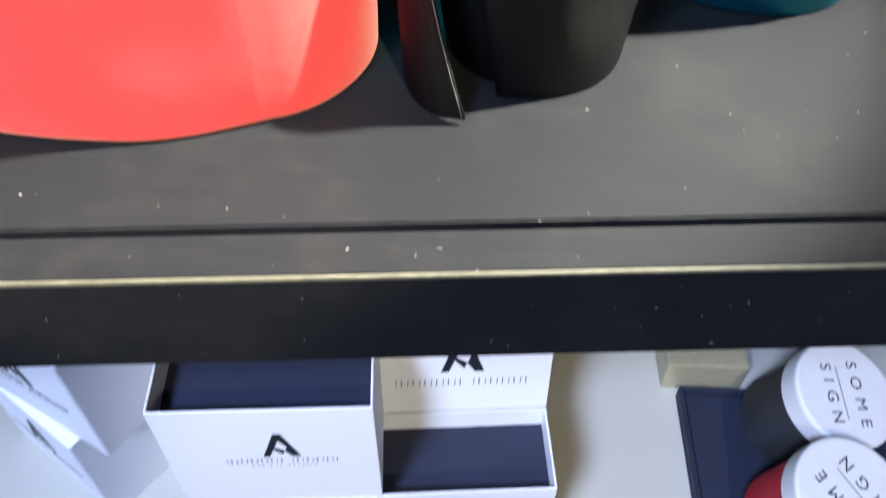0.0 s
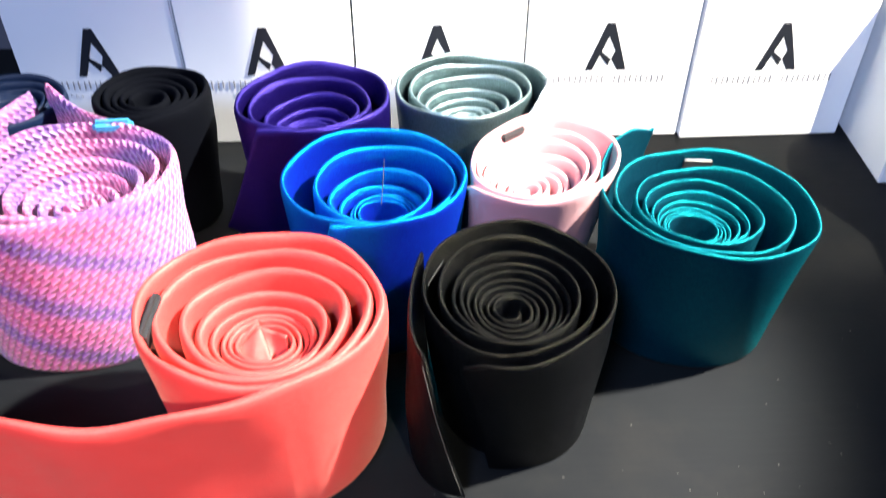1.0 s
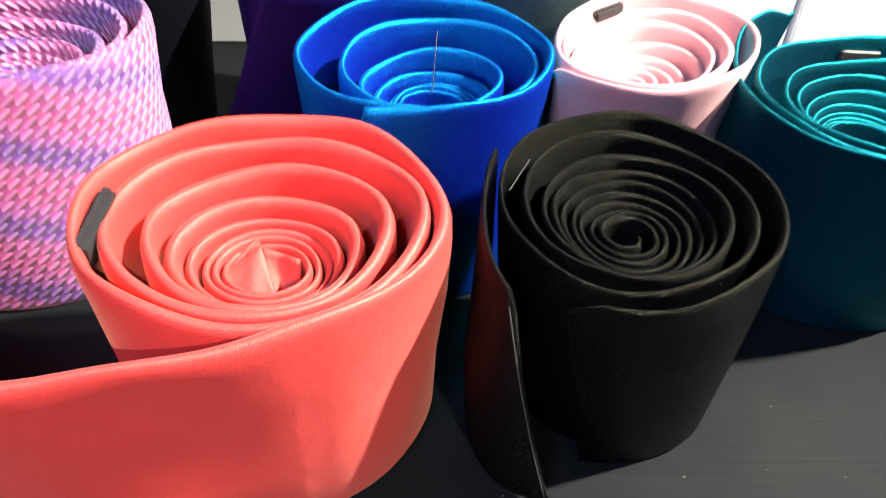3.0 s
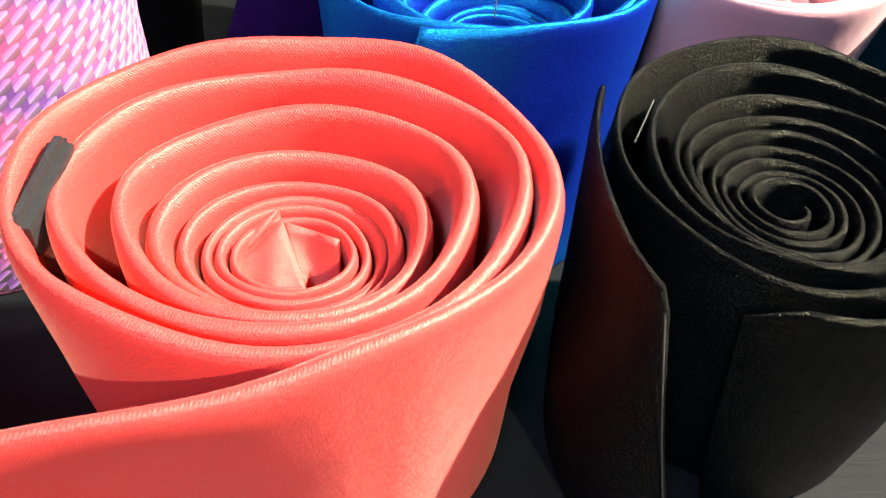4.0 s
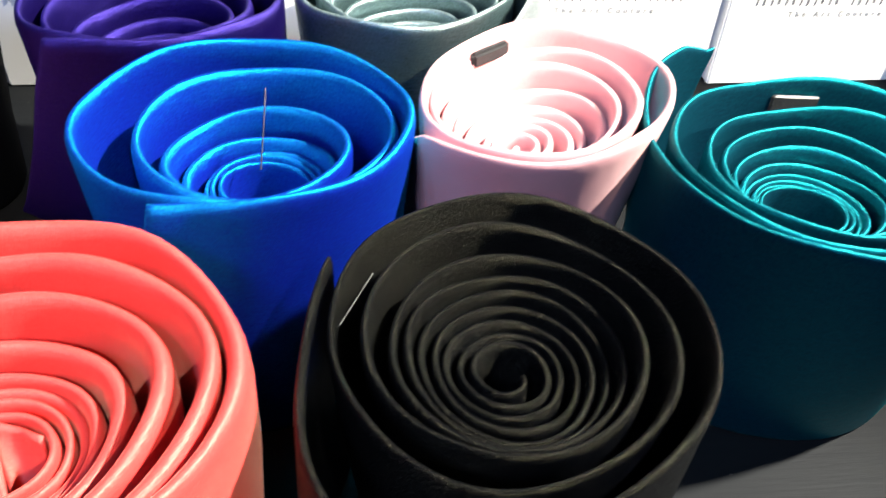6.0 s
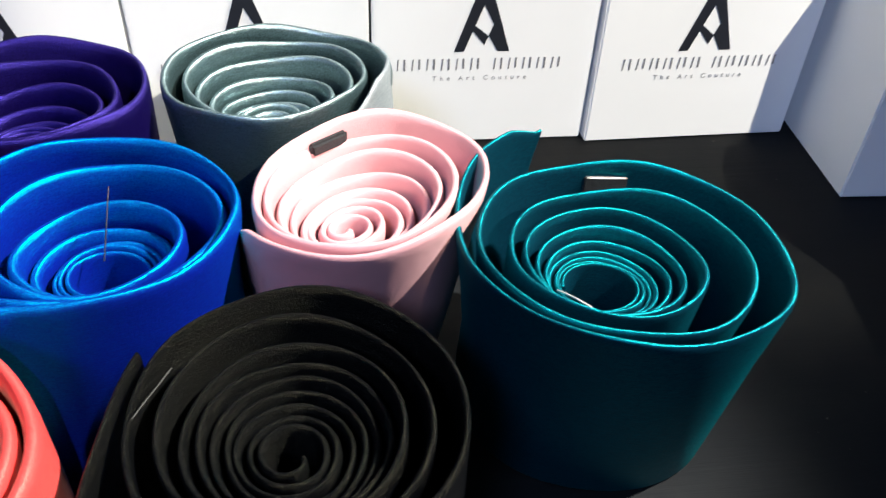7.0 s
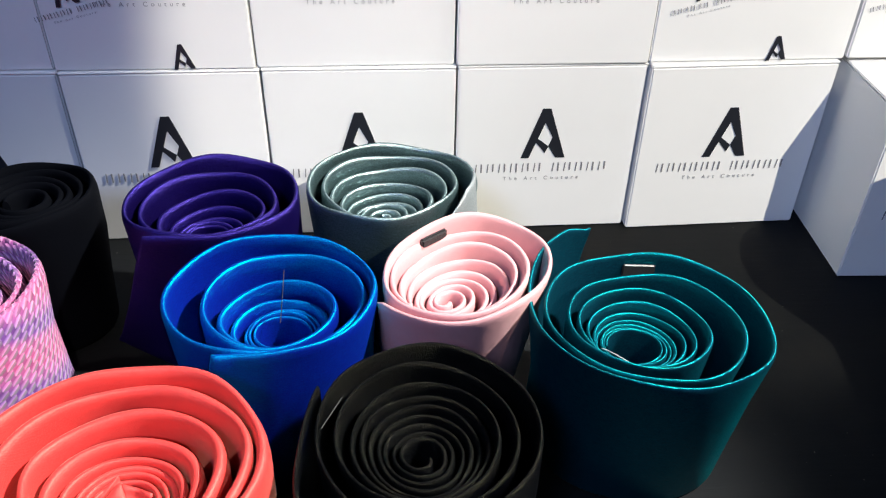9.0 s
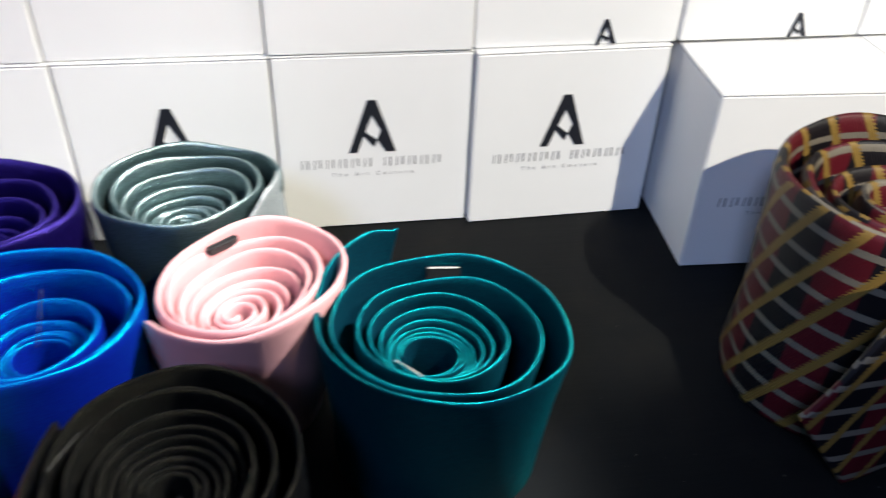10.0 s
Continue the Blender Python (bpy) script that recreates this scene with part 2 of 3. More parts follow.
def turned(profile, segments=48):
    """A solid of revolution from (radius, height) pairs."""
    bm = bmesh.new()
    rings = [[bm.verts.new((r * math.cos(2 * math.pi * k / segments), r * math.sin(2 * math.pi * k / segments), z)) for k in range(segments)] for r, z in profile]
    for a, b in zip(rings, rings[1:]):
        for k in range(segments):
            bm.faces.new((a[k], a[(k + 1) % segments], b[(k + 1) % segments], b[k]))
    bm.faces.new(rings[0][::-1])
    bm.faces.new(rings[-1])
    return bm


# ---- setting ----
SHELF_FRONT = -0.304

shelf = tagged(part("shelf", slanted(block(-0.75, 0.75, SHELF_FRONT + 0.018, 0.125, -0.03, 0.0, 0.0006)), BOARD), "black-stained wooden display shelf under rolled ties", "shelf", kind="structure")
part("front_rail", slanted(block(-0.75, 0.75, SHELF_FRONT, SHELF_FRONT + 0.0172, -0.0420, -0.0012, 0.0015)), BOARD, shelf, "black front rail")
bm = block(-0.75, 0.75, SHELF_FRONT - 0.0003, SHELF_FRONT + 0.0010, -0.0024, -0.0008, 0.0003)
part("edge_strip", slanted(bm), WORN, shelf, "worn pale line along the edge")
tagged(part("lower_shelf", block(-0.75, 0.75, -0.27, 0.125, -0.395, -0.365, 0.001), BEIGE), "beige laminate lower shelf", "shelf", kind="structure")
tagged(part("wall_back", block(-0.79, 0.79, 0.125, 0.145, -0.9, 0.7), ROOM), "dark painted back panel", "wall", kind="structure")
tagged(part("wall_west", block(-0.79, -0.75, -0.36, 0.125, -0.9, 0.45), ROOM), "dark painted side panel", "wall", kind="structure")
tagged(part("wall_east", block(0.75, 0.79, -0.36, 0.125, -0.9, 0.45), ROOM), "dark painted side panel", "wall", kind="structure")
tagged(part("floor", block(-2.6, 2.6, -3.2, 1.2, -0.95, -0.9), ROOM), "dark plain shop floor", "floor", kind="structure")
tagged(part("ceiling", block(-2.6, 2.6, -3.2, 1.2, 2.0, 2.05), ROOM), "dark plain ceiling", "ceiling", kind="structure")
tagged(part("wall_room_west", block(-2.65, -2.6, -3.2, 1.2, -0.9, 2.0), ROOM), "dark plain room wall", "wall", kind="structure")
tagged(part("wall_room_east", block(2.6, 2.65, -3.2, 1.2, -0.9, 2.0), ROOM), "dark plain room wall", "wall", kind="structure")
tagged(part("wall_room_south", block(-2.6, 2.6, -3.25, -3.2, -0.9, 2.0), ROOM), "dark plain room wall", "wall", kind="structure")
tagged(part("wall_room_north", block(-2.6, 2.6, 1.2, 1.25, -0.9, 2.0), ROOM), "dark plain room wall", "wall", kind="structure")


# ---- printed boxes ----
def flat(polys, depth=0.0003):
    """Thin printed shapes in the xz plane, standing a hair proud of the card towards -y."""
    bm = bmesh.new()
    for poly in polys:
        front = [bm.verts.new((x, -depth, z)) for x, z in poly]
        back = [bm.verts.new((x, 0, z)) for x, z in poly]
        bm.faces.new(front)
        for i in range(len(poly)):
            j = (i + 1) % len(poly)
            bm.faces.new((front[i], back[i], back[j], front[j]))
    bmesh.ops.recalc_face_normals(bm, faces=bm.faces)
    return bm


def emblem(s):
    """Two slanting legs that meet at the top, with a small open diamond between them. s: its height."""
    def q(*pts):
        return [(x * s, z * s) for x, z in pts]
    return [q((-0.41, 0), (-0.265, 0), (-0.005, 0.72), (-0.01, 1.0), (-0.075, 1.0)),
            q((0.41, 0), (0.235, 0.0), (0.085, 0.24), (0.15, 0.42), (-0.005, 0.72), (-0.01, 1.0), (0.075, 1.0)),
            q((-0.150, 0.319), (-0.120, 0.40), (0.0845, 0.2395), (0.03, 0.10))]


def wordmark(width, height):
    """Eleven plain marks of two thin bars each, with one gap, in place of a name."""
    out, x, step = [], -width / 2, width / 11.6
    for k in range(11):
        if k == 6:
            x += 0.6 * step
        w = step * 0.075
        lift = height * (0.0, 0.12, 0.05)[k % 3]
        out.append([(x + 0.1 * step, 0), (x + 0.1 * step + w, 0), (x + 0.16 * step + w, height), (x + 0.16 * step, height)])
        out.append([(x + 0.56 * step, lift), (x + 0.56 * step + w * 1.5, lift), (x + 0.56 * step + w * 1.5, height), (x + 0.56 * step, height)])
        x += step
    return out


def words(text, size, mat, parent, m, name="lettering"):
    cu = bpy.data.curves.new(name, "FONT")
    cu.body, cu.size, cu.align_x, cu.space_character, cu.extrude = text, size, "CENTER", 1.9, 0.0001
    cu.materials.append(mat)
    ob = new(name, cu)
    ob.parent = parent
    ob.matrix_local = m
    return ob


def print_on(box, x, z, scale=1.0, tilt=0.0, ink=INK, y=-0.0002, tag=True, soft=GREY_INK):
    """Emblem, name bars and the line under them on a front face; x, z: the middle of the emblem's foot."""
    m = pose(x, y, z, 0, tilt, 0) @ Matrix.Scale(scale, 4)
    a = part("emblem", flat(emblem(0.0288)), ink, box, "black angular emblem")
    a.matrix_local = m
    b = tagged(part("name_line", flat(wordmark(0.073, 0.0052)), soft, box, "row of thin dark bars"), kind="stuff")
    b.matrix_local = m @ pose(0, 0, -0.0085)
    if tag:
        words("The Art Couture", 0.0031, LIGHT_INK, box, m @ pose(0, -0.0001, -0.0135, 90, 0, 0))


def carton(m, w=0.098, h=0.0975, d=0.1, label="", extras=()):
    """A closed white card carton, its origin at the middle of the front face's foot."""
    box = empty("carton", m, label or "white card gift carton printed with a black emblem", "box", "white cartons")
    part("body", block(-w / 2, w / 2, 0, d, 0, h - 0.0012, 0.0007), CARD, box)
    part("lid", block(-w / 2 - 0.0003, w / 2 + 0.0003, -0.0001, d, h - 0.0011, h, 0.0004), CARD, box, "thin card lid")
    print_on(box, -0.0015 if not extras else extras[0], 0.0448)
    return box


EDGES = [-0.283, -0.190, -0.0945, 0.0015, 0.098, 0.1965]
for k in range(5):
    w = EDGES[k + 1] - EDGES[k] - 0.0012
    yaw = (-0.6, 0.5, -0.3, 0.3, 1.6)[k]
    carton(pose((EDGES[k] + EDGES[k + 1]) / 2, (0.001, 0.0, 0.0005, 0.001, -0.0015)[k], 0.0, 0, 0, yaw), w)
TOPS = [-0.2825, -0.191, -0.096, 0.0005, 0.097, 0.1985, 0.294, 0.39]
for k in range(7):
    w = TOPS[k + 1] - TOPS[k] - 0.001
    box = carton(pose((TOPS[k] + TOPS[k + 1]) / 2, (0.0025, 0.001, 0.002, 0.0, 0.0015, 0.001, 0.001)[k], 0.0978 if k < 5 else 0.0985, 0, 0, (0.4, -0.5, 0.2, -0.2, 0.5, 0.3, -0.3)[k]), w,
                 label="white card gift carton printed with small slanting emblems" if k in (0, 1, 4, 5) else "")
    if k in (0, 1, 4, 5):
        print_on(box, (-0.0315, -0.033, 0, 0, -0.027, -0.027)[k], 0.0325, 0.5, -14, y=-0.0006)
        part("emblem", flat(emblem(0.0125)), INK, box, "small black emblem").matrix_local = pose(0.014, -0.0006, 0.0006, 0, -4, 0)
        print_on(box, 0.026, 0.060, 0.5, -14, y=-0.0006, tag=False)
carton(pose(0.2482, -0.0545, 0.0, 0, 0, -2.5), 0.098, 0.0965, 0.1, "white card gift carton pushed forward out of the row")
carton(pose(0.349, -0.060, 0.0, 0, 0, 1.0), 0.098, 0.097, 0.1, "white card gift carton standing on the black shelf")
for x in (0.248, 0.346):
    carton(pose(x, 0.045, 0.0, 0, 0, 0), 0.096, 0.0978, 0.075, "white card gift carton half hidden behind others")


# ---- rolled ties ----
def smooth(a, b, x):
    x = min(1, max(0, (x - a) / (b - a)))
    return x * x * (3 - 2 * x)


def tie_path(radii, end, aspect=1.0, lean=0.0, shift=(0, 0), tail=0.0, bend=0.0, seed=0, steps=64, wob=1.4, curl=0.35, swell=1.0):
    """The line of a rolled strip seen from above, from its core outwards, clockwise. radii: one for each whole turn, inner first.
    end: the angle, in degrees, at which the strip leaves the roll. swell: below 1 the last turn opens early.
    Each point carries its share of the roll and the room to the next turn."""
    g = random.Random(seed)
    ph = [g.uniform(0, 6.28) for _ in range(8)]
    turns = len(radii) - 1
    big = radii[-1]
    pts, n = [], int(turns * steps)
    first = int(curl * steps)
    for i in range(-first, n + 1):
        w = i / steps
        k = min(turns - 1, max(0, int(w)))
        f = w - k
        f = max(0.0, f)
        if k == turns - 1:
            f = f ** swell
        s0 = (radii[k + 1] - radii[k - 1]) / 2 if k else radii[1] - radii[0]
        s1 = (radii[k + 2] - radii[k]) / 2 if k + 2 <= turns else radii[k + 1] - radii[k]
        r = (2 * f**3 - 3 * f**2 + 1) * radii[k] + (f**3 - 2 * f**2 + f) * s0 + (3 * f**2 - 2 * f**3) * radii[k + 1] + (f**3 - f**2) * s1
        if i < 0:
            r = radii[0] * (1 - 0.5 * (-i / max(1, first)))
        gap = radii[k + 1] - radii[k]
        u = max(0.0, w / turns)
        a = radians(end) + 2 * math.pi * (turns - w)
        r *= 1 + wob * (0.014 * math.sin(2 * a + ph[0] + 1.5 * u) + 0.010 * math.sin(3 * a + ph[1] + 3 * u) + 0.004 * math.sin(5 * a + ph[2] + 6 * u)) + 0.00045 * math.sin(a + ph[3] + 11.0 * u) * math.sin(math.pi * min(1, u)) * 2
        x, y = r * math.cos(a), r * aspect * math.sin(a)
        c, s = math.cos(radians(lean)), math.sin(radians(lean))
        off = 1 - min(1.0, r / big)
        pts.append((x * c - y * s + shift[0] * off, x * s + y * c + shift[1] * off, u, gap))
    if tail:
        d = Vector((pts[-1][0] - pts[-3][0], pts[-1][1] - pts[-3][1])).normalized()
        p, m = Vector(pts[-1][:2]), max(6, int(tail / 0.002))
        for i in range(1, m + 1):
            d = (Matrix.Rotation(radians(bend) / m, 2) @ d).normalized()
            p = p + d * tail / m
            pts.append((p.x, p.y, 1.0, 1.0))
    return pts


def strip(pts, h_out, h_in, thick, tip=0.03, sag=0.0, seed=0, mid=0.5, start=None, foot=(0, 0), span=None):
    """A folded cloth strip standing on edge along pts; it ends in a point tip long, at the height mid. sag: how far its foot
    draws in towards the middle of the roll; start: the heights at the strip's two ends for a loose flap."""
    bm = bmesh.new()
    uvl = bm.loops.layers.uv.new("UVMap")
    g = random.Random(seed + 50)
    ph = [g.uniform(0, 6.28) for _ in range(8)]
    n = len(pts)
    dist = [0.0]
    for p, q in zip(pts, pts[1:]):
        dist.append(dist[-1] + math.hypot(q[0] - p[0], q[1] - p[1]))
    total = dist[-1]
    rings = []
    for i, (px, py, u, gap) in enumerate(pts):
        if span and not span[0] <= i <= span[1]:
            continue
        p, q = pts[max(0, i - 1)], pts[min(n - 1, i + 1)]
        d = Vector((q[0] - p[0], q[1] - p[1])).normalized()
        nx, ny = -d.y, d.x
        s = dist[i]
        top = h_in + (h_out - h_in) * smooth(0.3, 1.0, u) if not start else start[0] + (start[1] - start[0]) * s / total
        top += (0.0006 * math.sin(s * 60 + ph[0]) + 0.0004 * math.sin(s * 150 + ph[1])) * (0.5 + u)
        low = 0.0002 + 0.0002 * (1 + math.sin(s * 45 + ph[2])) * (1 - u)
        w = min(thick, 0.86 * gap) / 2 * (1 + 0.14 * math.sin(s * 110 + ph[3]))
        left = total - s
        if tip and left < tip:
            k = 1 - left / tip
            top += (mid * h_out - top) * k
            low += (mid * h_out - low) * k
            w *= 1 - 0.3 * k
        if i == n - 1:
            top = max(top, low + 0.0012)
        e = min(w * 3.4, (top - low) * 0.3)
        sway = 0.0010 * math.sin(s * 38 + ph[4]) + 0.0006 * math.sin(s * 90 + ph[5])
        prof = [(-0.55 * w, low), (-w, low + 0.4 * e), (-w * 0.9, (low * 2 + top) / 3), (-w * 0.95, (low + top * 2) / 3), (-w * 1.02, top - e), (-w * 0.9, top - 0.45 * e), (-w * 0.52, top - 0.1 * e),
                (0, top), (w * 0.52, top - 0.1 * e), (w * 0.9, top - 0.45 * e), (w * 1.02, top - e), (w * 0.95, (low + top * 2) / 3), (w * 0.9, (low * 2 + top) / 3), (w, low + 0.4 * e), (0.55 * w, low)]
        far = math.hypot(px, py)
        ring = []
        for o, z in prof:
            low_share = 1 - z / h_out
            pull = sag * low_share * min(1.0, far / 0.04)
            ripple = 0.5 * math.sin(s * 52 + z * 70 + ph[6]) + 0.35 * math.sin(s * 118 - z * 45 + ph[7]) + 0.25 * math.sin(s * 31 - z * 130 + ph[1])
            side = o + sway * math.sin(math.pi * min(1, max(0, z / h_out))) * u + min(0.0011, 0.22 * gap) * ripple
            x, y = px + nx * side - px / max(far, 1e-5) * pull, py + ny * side - py / max(far, 1e-5) * pull
            x, y = x + foot[0] * low_share, y + foot[1] * low_share
            ring.append((bm.verts.new((x, y, z)), (s, z + (0.0 if o <= 0 else 0.11))))
        rings.append(ring)
    m = len(rings[0])
    for p, q in zip(rings, rings[1:]):
        for k in range(m):
            j = (k + 1) % m
            f = bm.faces.new((p[k][0], q[k][0], q[j][0], p[j][0]))
            for lp, (v, uv) in zip(f.loops, (p[k], q[k], q[j], p[j])):
                lp[uvl].uv = uv
            if k == 7 or k == m - 1:
                for lp, (v, uv) in zip(f.loops, (p[k], q[k], q[j], p[j])):
                    lp[uvl].uv = (uv[0], v.co.z)
    caps = []
    if not span or span[0] == 0:
        caps.append(bm.faces.new([v for v, _ in rings[0]]))
    if not span or span[1] >= n - 1:
        caps.append(bm.faces.new([v for v, _ in rings[-1]][::-1]))
    bmesh.ops.split_edges(bm, edges=list({e for f in caps for e in f.edges}))
    return bm


def necktie(x, y, mat, label, radii, end, h=0.072, h_in=0.058, thick=0.0036, tip=0.03, seed=0, sag=0.006, mid=0.5, foot=(0, 0), **how):
    tie = empty("rolled_necktie", pose(x, y, 0.0), label, "necktie", "rolled neckties")
    pts = tie_path([r / 1000 for r in radii], end, seed=seed, **how)
    cut = int((how.get("curl", 0.35) + len(radii) - 2.0) * 64)
    part("inner_coil", strip(pts, h, h_in, thick, tip, sag, seed, mid, None, foot, (0, cut)), mat, tie, smooth=True)
    part("outer_blade", strip(pts, h, h_in, thick, tip, sag, seed, mid, None, foot, (cut, len(pts))), mat, tie, smooth=True)
    return tie


def loop_tab(tie, a, b, z, height, mat, thick=0.0022, label="small sewn tab", lean=0.0, name="keeper_tab"):
    """A small flat tab between two points of the plan, in the tie's own frame."""
    a, b = Vector(a), Vector(b)
    d = b - a
    bm = block(-d.length / 2, d.length / 2, -thick / 2, thick / 2, 0, height, thick * 0.35)
    ob = part(name, bm, mat, tie, label)
    ob.matrix_local = pose((a.x + b.x) / 2, (a.y + b.y) / 2, z, lean, 0, math.degrees(math.atan2(d.y, d.x)))
    return ob


def fold_patch(a, b, c, d, bulge, n=10, thick=0.0009):
    """A soft four-cornered flap of cloth with a rounded swell and real thickness, corners in order."""
    a, b, c, d = Vector(a), Vector(b), Vector(c), Vector(d)
    nrm = (b - a).cross(d - a).normalized()
    if nrm.z < 0:
        nrm = -nrm
    bm = bmesh.new()
    uvl = bm.loops.layers.uv.new("UVMap")
    sides = []
    for lift in (0.0, -thick):
        grid = []
        for i in range(n + 1):
            row = []
            for k in range(n + 1):
                p, q = i / n, k / n
                at = a.lerp(b, p).lerp(d.lerp(c, p), q)
                swell = bulge * (math.sin(math.pi * p) * math.sin(math.pi * q)) ** 0.7 + 0.0003 * math.sin(9 * p + 5 * q)
                row.append(bm.verts.new(at + nrm * (swell + lift)))
            grid.append(row)
        sides.append(grid)
    faces = []
    for g, flip in ((sides[0], False), (sides[1], True)):
        for i in range(n):
            for k in range(n):
                f = [g[i][k], g[i + 1][k], g[i + 1][k + 1], g[i][k + 1]]
                faces.append(bm.faces.new(f[::-1] if flip else f))
    rim = [(i, 0) for i in range(n)] + [(n, k) for k in range(n)] + [(i, n) for i in range(n, 0, -1)] + [(0, k) for k in range(n, 0, -1)]
    for (i, k), (i2, k2) in zip(rim, rim[1:] + rim[:1]):
        faces.append(bm.faces.new((sides[0][i][k], sides[1][i][k], sides[1][i2][k2], sides[0][i2][k2])))
    for f in faces:
        for lp in f.loops:
            lp[uvl].uv = (lp.vert.co.x + lp.vert.co.y * 0.3, lp.vert.co.z + lp.vert.co.y)
    bmesh.ops.recalc_face_normals(bm, faces=bm.faces)
    return bm


def thread(tie, pts, radius, mat, name="thread", label=""):
    cu = bpy.data.curves.new(name, "CURVE")
    cu.dimensions, cu.bevel_depth, cu.bevel_resolution = "3D", radius, 2
    sp = cu.splines.new("NURBS")
    sp.points.add(len(pts) - 1)
    for q, p in zip(sp.points, pts):
        q.co = (*p, 1)
    sp.use_endpoint_u, sp.order_u = True, 3
    cu.materials.append(mat)
    ob = new(name, cu)
    ob.parent = tie
    return tagged(ob, label)


red = necktie(-0.1175, -0.2165, F_RED, "coral red satin necktie, rolled, loose end on the shelf", (9.2, 11.2, 13.6, 16.4, 19.6, 25, 32, 39.5, 44), -72, h=0.0755, h_in=0.057, thick=0.0042, tail=0.16, bend=-66, seed=3, sag=0.003, shift=(0.001, -0.004), foot=(0, 0.004), aspect=0.92, curl=0.0)
loop_tab(red, (-0.0368, -0.0150), (-0.0362, 0.0085), 0.0655, 0.0085, TAPE, 0.0042, "black keeper tab")
part("folded_core", fold_patch((-0.0112, -0.0025, 0.0520), (-0.0015, 0.0058, 0.0575), (0.0042, -0.0078, 0.0500), (-0.0045, -0.0125, 0.0480), 0.0004), F_RED, red, "narrow end folded inside the roll", smooth=True)
part("folded_core", fold_patch((-0.0015, 0.0056, 0.0570), (0.0088, 0.0020, 0.0560), (0.0085, -0.0070, 0.0430), (0.0043, -0.0077, 0.0440), -0.0016), F_RED, red, smooth=True)
part("folded_core", fold_patch((-0.0108, 0.0005, 0.0550), (-0.0020, 0.0075, 0.0585), (-0.0016, 0.0060, 0.0565), (-0.0110, -0.0020, 0.0520), 0.0008), F_RED, red, smooth=True)
part("folded_core", fold_patch((-0.0020, -0.0085, 0.0465), (0.0080, -0.0070, 0.0475), (0.0070, -0.0110, 0.0400), (-0.0030, -0.0120, 0.0410), 0.0006), F_RED, red, smooth=True)
black = necktie(-0.0260, -0.2050, F_BLACK, "black satin necktie tightly rolled, standing on edge", (6, 8.4, 11.4, 14.2, 17, 19.6, 22.4, 26, 33, 39.5), 240, h=0.071, h_in=0.060, thick=0.0017, tip=0.006, seed=5, sag=0.006, mid=0.9, foot=(0.003, 0.004), shift=(-0.001, -0.004), curl=0.3)
thread(black, [(-0.0250, 0.0130, 0.0712), (-0.0280, 0.0065, 0.0715), (-0.0312, 0.0, 0.0712)], 0.00013, DULL, label="loose pale thread")
part("loose_end", strip([((1 - q) ** 3 * -0.0325 + 3 * q * (1 - q) ** 2 * -0.0405 + 3 * q * q * (1 - q) * -0.0450 + q ** 3 * -0.0185, (1 - q) ** 3 * 0.0190 + 3 * q * (1 - q) ** 2 * -0.0030 + 3 * q * q * (1 - q) * -0.0390 + q ** 3 * -0.0430, 1.0, 1.0) for q in [k / 30 for k in range(31)]], 0.0705, 0.0705, 0.0016, 0.017, 0.0, 61, 0.03), F_BLACK, black, "slanting hemmed end standing off the roll", smooth=True)
thread(black, [(-0.0338, -0.0378, 0.0690), (-0.0305, -0.0405, 0.050), (-0.0262, -0.0425, 0.030), (-0.0222, -0.0437, 0.013), (-0.0195, -0.0440, 0.003)], 0.00016, DULL, "hem_thread", "pale hem stitched along the end")
teal = necktie(0.0610, -0.1560, F_TEAL, "dark teal satin necktie loosely rolled with a pointed end", (10, 11.2, 12.6, 14.2, 16, 18.5, 22.5, 27.5, 38.5, 43.5), 187, h=0.0715, h_in=0.056, thick=0.0017, tail=0.071, bend=-72, tip=0.013, seed=7, sag=0.005, shift=(-0.008, -0.003), mid=0.93, foot=(0, 0.004), aspect=0.91, lean=-8, wob=0.8, curl=0.0)
tab = loop_tab(teal, (-0.0025, 0.0345), (0.0105, 0.0335), 0.0565, 0.010, TAPE, 0.0012, "black sewn label")
loop_tab(teal, (-0.0020, 0.0340), (0.0100, 0.0330), 0.0660, 0.0006, TAPE_WHITE, 0.0008, "white thread edge of the label", name="label_edge")
thread(teal, [(-0.0185, -0.004, 0.0575), (-0.015, -0.0095, 0.060), (-0.010, -0.0140, 0.0585)], 0.00026, TAPE_WHITE, label="pale loose thread")
blue = necktie(-0.0790, -0.1415, F_BLUE, "royal blue satin necktie rolled up on the shelf", (10.3, 11.8, 13.6, 16, 19.5, 24.5, 36.5, 39.5), 262, h=0.0765, h_in=0.057, thick=0.0030, tail=0.026, bend=4, tip=0.016, seed=9, sag=0.004, shift=(0.005, -0.004), mid=0.15, aspect=0.88, curl=0.0, wob=1.0)
thread(blue, [(0.0045, 0.0130, 0.0740), (0.0040, 0.006, 0.068), (0.0030, -0.001, 0.060)], 0.0002, INK, label="dark loose thread")
pink = necktie(-0.0055, -0.1262, F_PINK, "pale pink satin necktie rolled up beside a blue one", (4, 9, 13.5, 17.4, 21, 24.5, 28.0, 32.2, 39.0), 160, h=0.074, h_in=0.056, thick=0.0028, tail=0.010, bend=10, tip=0.014, seed=11, sag=0.011, aspect=0.82, lean=45, shift=(-0.008, -0.003), mid=0.85, foot=(-0.002, 0.006), wob=0.6, swell=0.6)
loop_tab(pink, (-0.0165, 0.0175), (-0.0055, 0.0255), 0.0675, 0.0046, TAPE, 0.0026, "black keeper tab")
